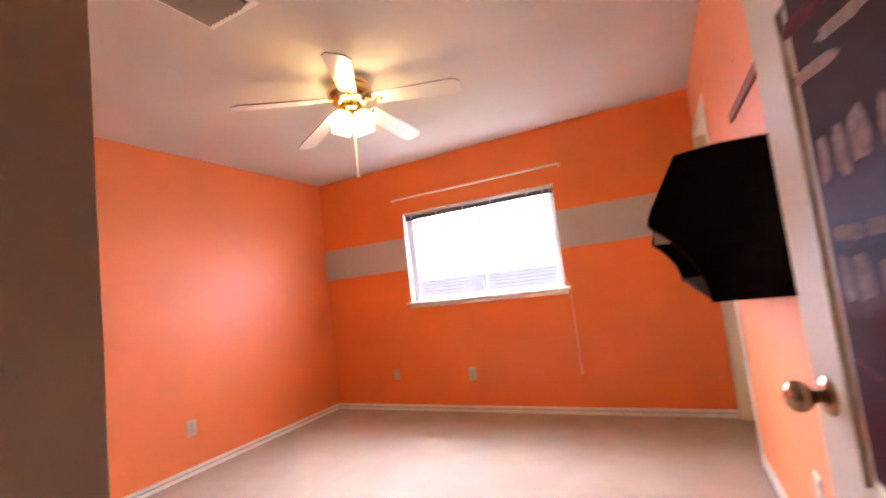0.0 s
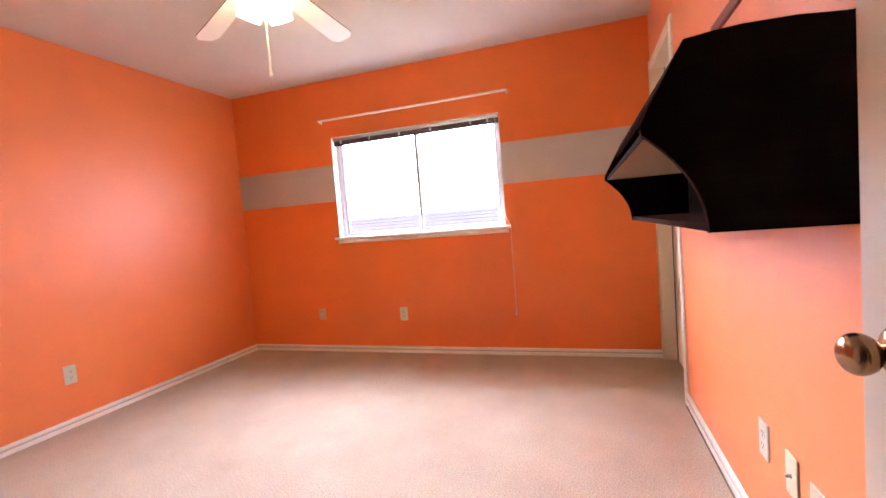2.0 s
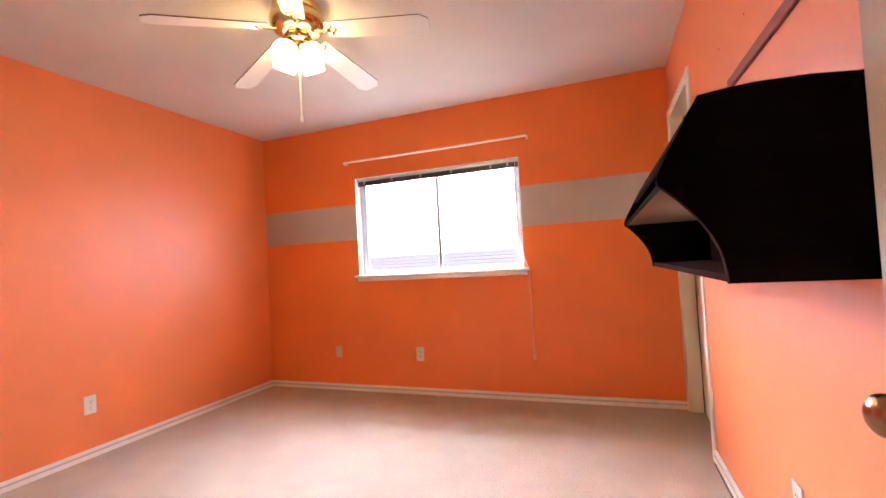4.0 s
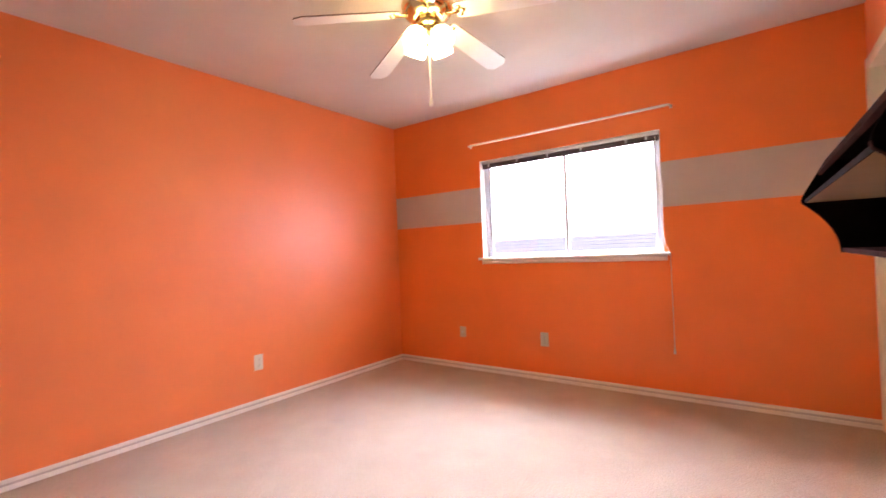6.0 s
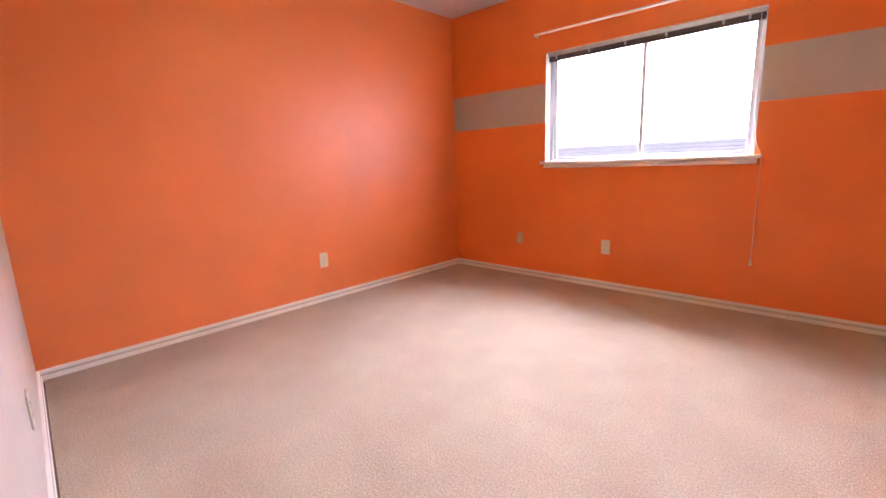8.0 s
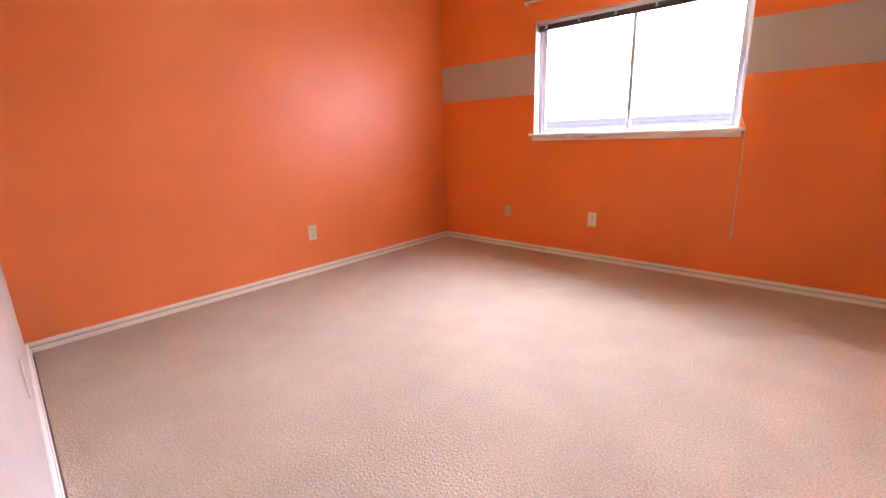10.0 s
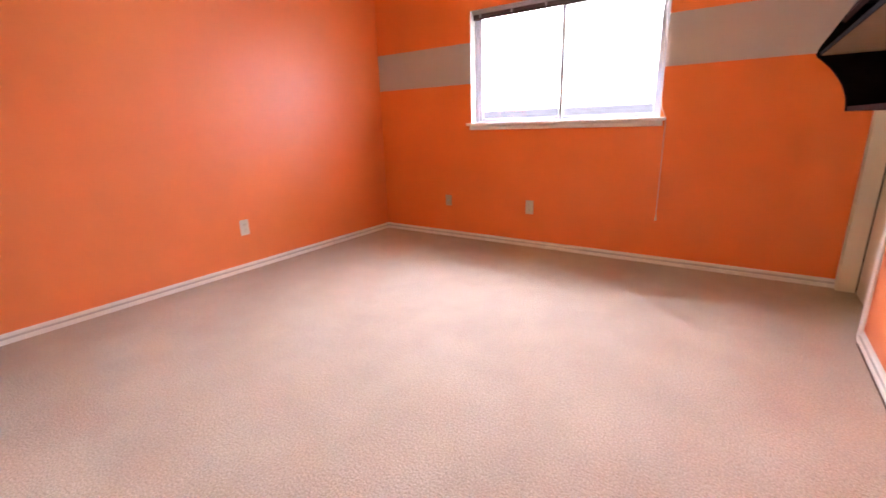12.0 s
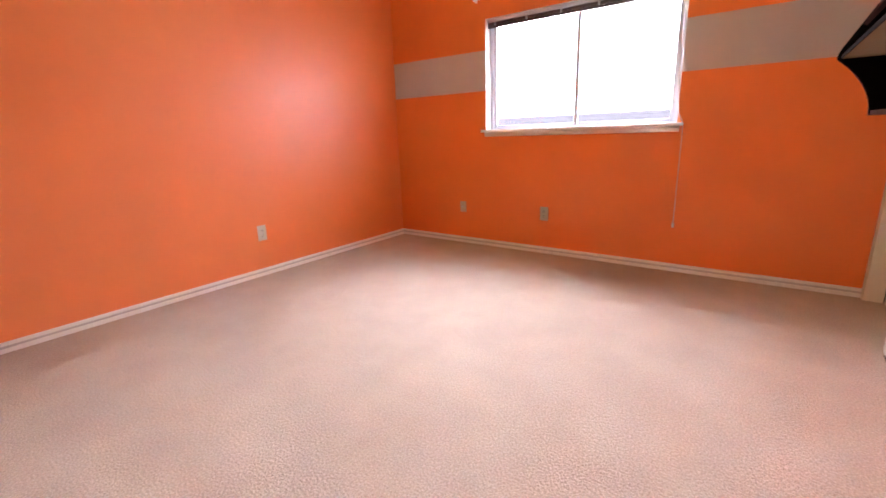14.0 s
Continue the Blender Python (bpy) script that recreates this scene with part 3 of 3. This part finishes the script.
def wall_cabinet():
    """A long wall-hung cabinet: two shaped ends, a floor, a middle shelf, a back and a slanted upper front."""
    c = thing("wall_cabinet", "near-black wall-hung cabinet with curved ends and open shelf", "wall cabinet", pose(W, -1.75, 0, 0, 0, 0.5) @ Matrix.Translation((0, 1.75, 0)))
    outline = [(0.0, 1.055), (0.258, 1.055), (0.260, 1.080), (0.264, 1.105), (0.272, 1.130), (0.283, 1.155), (0.298, 1.180), (0.316, 1.205), (0.338, 1.230), (0.360, 1.251), (0.374, 1.263), (0.377, 1.275), (0.374, 1.288), (0.365, 1.308), (0.292, 1.440), (0.24, 1.446), (0.19, 1.449), (0.10, 1.447), (0.0, 1.436)]
    m = Matrix(((-1, 0, 0, 0), (0, 0, 1, 0), (0, 1, 0, 0), (0, 0, 0, 1)))
    y0, y1 = -2.44, -1.062
    for a, b in ((y0, y0 + 0.018), (y1 - 0.018, y1)):
        bm = prism(bmesh.new(), outline, a, b, m)
        panel = part("end_panel", bm, espresso, c, "near-black shaped end panel")
        # reddish-brown banding along the hollow front edge
        bm = bmesh.new()
        rows = []
        for u, v in outline[1:12]:
            rows.append([bm.verts.new(m @ Vector((u + du, v - du * 0.5, y))) for du, y in ((0.0002, a), (0.0016, a + 0.001), (0.0016, b - 0.001), (0.0002, b))])
        for lo, hi in zip(rows, rows[1:]):
            for k in range(4):
                bm.faces.new((lo[k], lo[(k + 1) % 4], hi[(k + 1) % 4], hi[k]))
        bm.faces.new(rows[0])
        bm.faces.new(rows[-1])
        part("edge_band", bm, espresso_gloss, panel, "reddish-brown edge banding")
    a, b = y0 + 0.018, y1 - 0.018
    part("bottom_board", boxm(-0.256, -0.008, a, b, 1.056, 1.073, bevel=0.001), espresso_gloss, c, "dark brown bottom board")
    part("top_board", boxm(-0.286, -0.008, a, b, 1.428, 1.445), espresso, c)
    part("back_panel", boxm(-0.008, -0.001, a, b, 1.056, 1.445), back_lit_grey, c, "back panel, faint bluish light put into its dark grey")
    part("middle_shelf", boxm(-0.364, -0.008, a, b, 1.264, 1.277, bevel=0.001), raw_board, c, "middle shelf with a pale raw underside")
    part("edge_band", boxm(-0.3665, -0.364, a, b, 1.263, 1.278), edge_grey, c, "grey edge band on the shelf")
    # slanted front rail below the top
    bm = prism(bmesh.new(), [(0.2905, 1.441), (0.324, 1.3785), (0.311, 1.3715), (0.277, 1.434)], a, b, m)
    part("slanted_front_rail", bm, espresso_gloss, c, "slanted dark brown front rail")
    part("shelf_clip", boxm(-0.352, -0.338, a, a + 0.006, 1.279, 1.325, bevel=0.001), steel, c, "small bare metal clip")
    part("shelf_clip", boxm(-0.330, -0.322, a, a + 0.006, 1.335, 1.365, bevel=0.001), steel, c, "small bare metal clip")


wall_cabinet()


def wall_rail():
    r = thing("wall_rail", "reddish-brown wooden hanging rail screwed to the orange wall", "wall rail", pose(W, 0, 0))
    part("rail", boxm(-0.014, 0, -2.20, -1.555, 1.714, 1.750, bevel=0.002), red_wood, r)
    part("upright", boxm(-0.020, 0, -2.235, -2.2005, 1.712, 2.14, bevel=0.002), red_wood, r)


wall_rail()
for y, z in ((-1.42, 1.93), (-1.75, 1.90), (-1.30, 1.80), (-1.95, 2.02)):
    bm = bmesh.new()
    lathe(bm, [(0.0001, 0.0006), (0.0035, 0.0005), (0.0035, -0.004), (0.0001, -0.004)], 10, pose(W, y, z, 0, -90))
    solid("nail_hole", bm, dark_gap, "small dark nail hole in the orange wall", "nail hole")

# ---------- plates on the walls ----------


def wall_plate(kind, m, mat, label, category, w=0.07, h=0.116):
    """A cover plate on a wall whose face is local y = 0 looking to -y, centred on the matrix."""
    p = thing("outlet" if kind == "duplex" else "wall_plate", label, category, m, group="outlets and plates low on the walls")
    bm = boxm(-w / 2, w / 2, -0.0065, 0, -h / 2, h / 2, bevel=0.0035, seg=2)
    part("cover_plate", bm, mat, p)
    if kind == "duplex":
        for z in (0.0195, -0.0195):
            bm = bmesh.new()
            prism(bm, [(0.017 * math.cos(q) , 0.0145 * max(-0.86, min(0.86, math.sin(q))) / 0.86 + z) for q in [k * math.pi / 12 for k in range(24)]], 0.0, 0.0015, Matrix(((1, 0, 0, 0), (0, 0, -1, -0.0062), (0, 1, 0, 0), (0, 0, 0, 1))))
            face = part("receptacle", bm, mat, p)
            part("slot", boxm(-0.0075, -0.0050, -0.0082, -0.0070, z - 0.001, z + 0.008), dark_gap, face)
            part("slot", boxm(0.0050, 0.0075, -0.0082, -0.0070, z - 0.001, z + 0.007), dark_gap, face)
            part("slot", boxm(-0.0025, 0.0025, -0.0082, -0.0070, z - 0.010, z - 0.006), dark_gap, face)
        part("screw", boxm(-0.003, 0.003, -0.0080, -0.0062, -0.003, 0.003, bevel=0.001), steel, p)
    if kind in ("jack", "blank"):
        for z in (0.042, -0.042) if kind == "jack" else (0.03, -0.03):
            bm = bmesh.new()
            lathe(bm, [(0.0001, 0.0012), (0.0026, 0.001), (0.003, 0.0)], 10, pose(0, -0.0064, z, 90))
            part("screw", bm, steel, p, "", True)
    if kind == "jack":
        bm = bmesh.new()
        lathe(bm, [(0.0001, 0.014), (0.0042, 0.014), (0.0042, 0.004), (0.0065, 0.004), (0.0065, 0.0)], 12, pose(0, -0.0064, 0, 90))
        part("connector", bm, steel, p, "threaded metal cable connector", True)
    return p


EAST = pose(W, 0, 0, 0, 0, -90)
WEST = pose(0, 0, 0, 0, 0, 90)
wall_plate("duplex", pose(1.597, 0, 0.360), plate_ivory, "ivory duplex outlet on the orange window wall", "outlet")
wall_plate("jack", pose(0.780, 0, 0.364), plate_tan, "tan cable jack plate on the orange window wall", "cable plate", 0.066, 0.100)
wall_plate("duplex", WEST @ pose(-1.617, 0, 0.350), plate_white, "white duplex outlet on the plain orange wall", "outlet")
wall_plate("duplex", EAST @ pose(1.905, 0, 0.376), plate_white, "white duplex outlet under the wall cabinet", "outlet")
wall_plate("jack", EAST @ pose(2.097, 0, 0.372), plate_ivory, "ivory cable jack plate with a metal connector", "cable plate")
wall_plate("blank", EAST @ pose(2.235, 0, 0.362), plate_white, "blank white cover plate beside the cable jack", "cover plate")
wall_plate("duplex", NEAR @ pose(W - 1.22, 0, 0.36), plate_white, "white duplex outlet on the pale grey wall", "outlet")

# ---------- poster on the door ----------


def poster():
    """A printed sheet: maroon top with slanted strokes, two rows of pale blots, a slate-blue band and a dark red foot."""
    mat, ns, ls, b = shader("poster_print", (0.1, 0.03, 0.03), 0.75, 0, 0.05)
    tc = ns.new("ShaderNodeTexCoord")
    sep = ns.new("ShaderNodeSeparateXYZ")
    ls.new(tc.outputs["Object"], sep.inputs["Vector"])
    n = noise_node(ns, ls, 14, 4, 0.6, (1, 1, 2.2))
    ad = ns.new("ShaderNodeMath")
    ad.operation = "MULTIPLY_ADD"
    ad.inputs[1].default_value = 0.085
    ls.new(n.outputs["Fac"], ad.inputs[0])
    ls.new(sep.outputs["Z"], ad.inputs[2])
    r = ramp(ns, ls, ad.outputs[0], [(0.10, (0.050, 0.006, 0.008)), (0.275, (0.060, 0.010, 0.014)), (0.30, (0.085, 0.050, 0.070)), (0.37, (0.060, 0.050, 0.085)), (0.41, (0.100, 0.095, 0.155)), (0.46, (0.090, 0.062, 0.095)), (0.52, (0.050, 0.026, 0.034)), (0.60, (0.060, 0.024, 0.019))])
    ls.new(r.outputs["Color"], b.inputs["Base Color"])

    def ink(name, color):
        m, ms, ml, mb = shader(name, color, 0.75, 0, 0.05)
        k = noise_node(ms, ml, 55, 4, 0.65)
        ml.new(ramp(ms, ml, k.outputs["Fac"], [(0.35, shade(color, 0.55)), (0.65, color)]).outputs["Color"], mb.inputs["Base Color"])
        return m

    rose, blush, crimson, lilac = ink("poster_rose_ink", (0.30, 0.17, 0.15)), ink("poster_blush_ink", (0.36, 0.21, 0.16)), ink("poster_crimson_ink", (0.13, 0.022, 0.024)), ink("poster_lilac_ink", (0.24, 0.16, 0.17))
    wide, high = 0.56, 1.0
    p = thing("poster", "dark red and slate blue printed poster taped to the door", "poster", DOOR @ pose(0.05, 0.0012, 0.80))
    part("sheet", boxm(0, wide, 0, 0.0012, 0, high), mat, p)
    rnd = random.Random(4)

    def blot(name, x, z, w, h, lean, m):
        """An uneven printed blot with a ragged outline."""
        pts = []
        for k in range(14):
            q = 2 * math.pi * k / 14
            f = rnd.uniform(0.78, 1.08)
            pts.append((abs(math.cos(q)) ** 0.6 * math.copysign(1, math.cos(q)) * w / 2 * f, abs(math.sin(q)) ** 0.6 * math.copysign(1, math.sin(q)) * h / 2 * f))
        mm = pose(x, 0.0012, z, 0, lean, 0) @ Matrix(((1, 0, 0, 0), (0, 0, 1, 0), (0, 1, 0, 0), (0, 0, 0, 1)))
        part(name, prism(bmesh.new(), pts, 0.0, 0.0003, mm), m, p)

    for z, h, m in ((0.462, 0.075, rose), (0.285, 0.07, lilac)):
        x = wide - 0.035
        while x > 0.03:
            w = rnd.uniform(0.03, 0.055)
            blot("printed_blot", x, z + rnd.uniform(-0.008, 0.008), w, h * rnd.uniform(0.8, 1.05), rnd.uniform(-8, 8), m)
            x -= w + rnd.uniform(0.008, 0.02)
    for k in range(5):
        blot("printed_band", wide - 0.06 - 0.105 * k, 0.352 + rnd.uniform(-0.004, 0.004), 0.10, 0.024, rnd.uniform(-4, 4), lilac)
        blot("printed_streak", wide - 0.05 - 0.10 * k, 0.585 + 0.022 * k, 0.15, 0.020, -6, blush)
        blot("printed_streak", wide - 0.06 - 0.10 * k, 0.665 + 0.026 * k, 0.20, 0.030, -6, crimson)
        blot("printed_streak", wide - 0.03 - 0.09 * k, 0.745 + 0.020 * k, 0.09, 0.014, -5, rose)
        blot("printed_streak", wide - 0.06 - 0.09 * k, 0.800 + 0.020 * k, 0.08, 0.014, -5, blush)
        blot("printed_arc", wide - 0.06 - 0.10 * k, 0.16 + 0.016 * (k % 3), 0.11, 0.012, -12 + 8 * k, crimson)


poster()

# ---------- outside the window ----------

def roof_material():
    mat, ns, ls, b = shader("asphalt_shingles", (0.02, 0.02, 0.02), 1.0, 0, 0.0)
    n = noise_node(ns, ls, 3.0, 5)
    r = ramp(ns, ls, n.outputs["Fac"], [(0.3, (0.024, 0.022, 0.021)), (0.7, (0.034, 0.030, 0.029))])
    ls.new(r.outputs["Color"], b.inputs["Base Color"])
    return mat


shingles = roof_material()
# an unseen eave above the window, added to cut the high sky light: soffit board, fascia and a strip of roof
bm = boxm(-1.2, 4.9, 0.152, 0.640, 2.385, 2.405)
box(bm, -1.2, 4.9, 0.640, 0.660, 2.36, 2.50)
solid("eave", bm, trim_white, "unseen white painted eave added above the window to cut sky light", "eave", kind="structure")
grass = painted("dry_lawn", (0.10, 0.12, 0.05), 0.9, 0.3, 0.4, 8)
brick = painted("pale_brick", (0.42, 0.30, 0.25), 0.85, 0.2, 0.2, 20)
solid("ground", boxm(-400, 400, -400, 900, -3.3, -3.1), grass, "dry suburban lawn", "ground", kind="structure")


def neighbour_house():
    h = thing("neighbour_house", "neighbouring house with a grey shingled roof", "house", pose(0, 11.5, 0))
    part("wall", boxm(-11, 14, 0, 8, -3.1, 0.35), brick, h, "pale brick wall")
    m = Matrix(((0, 0, 1, 0), (1, 0, 0, 0), (0, 1, 0, 0), (0, 0, 0, 1)))
    part("roof", prism(bmesh.new(), [(-0.5, 0.33), (8.5, 0.33), (4, 1.62)], -11.6, 14.6, m), shingles, h, "grey asphalt shingle roof")
    for k in range(9):
        y = -0.5 + k * 0.5
        z = 0.33 + (y + 0.5) / 4.5 * 1.29
        part("shingle_course", prism(bmesh.new(), [(y, z + 0.002), (y, z + 0.012), (y + 0.5, z + 0.1455)], -11.6, 14.6, m), shingles, h)
    part("gutter", boxm(-11.6, 14.6, -0.62, -0.51, 0.26, 0.38, bevel=0.02), trim_white, h, "white eave gutter")


neighbour_house()
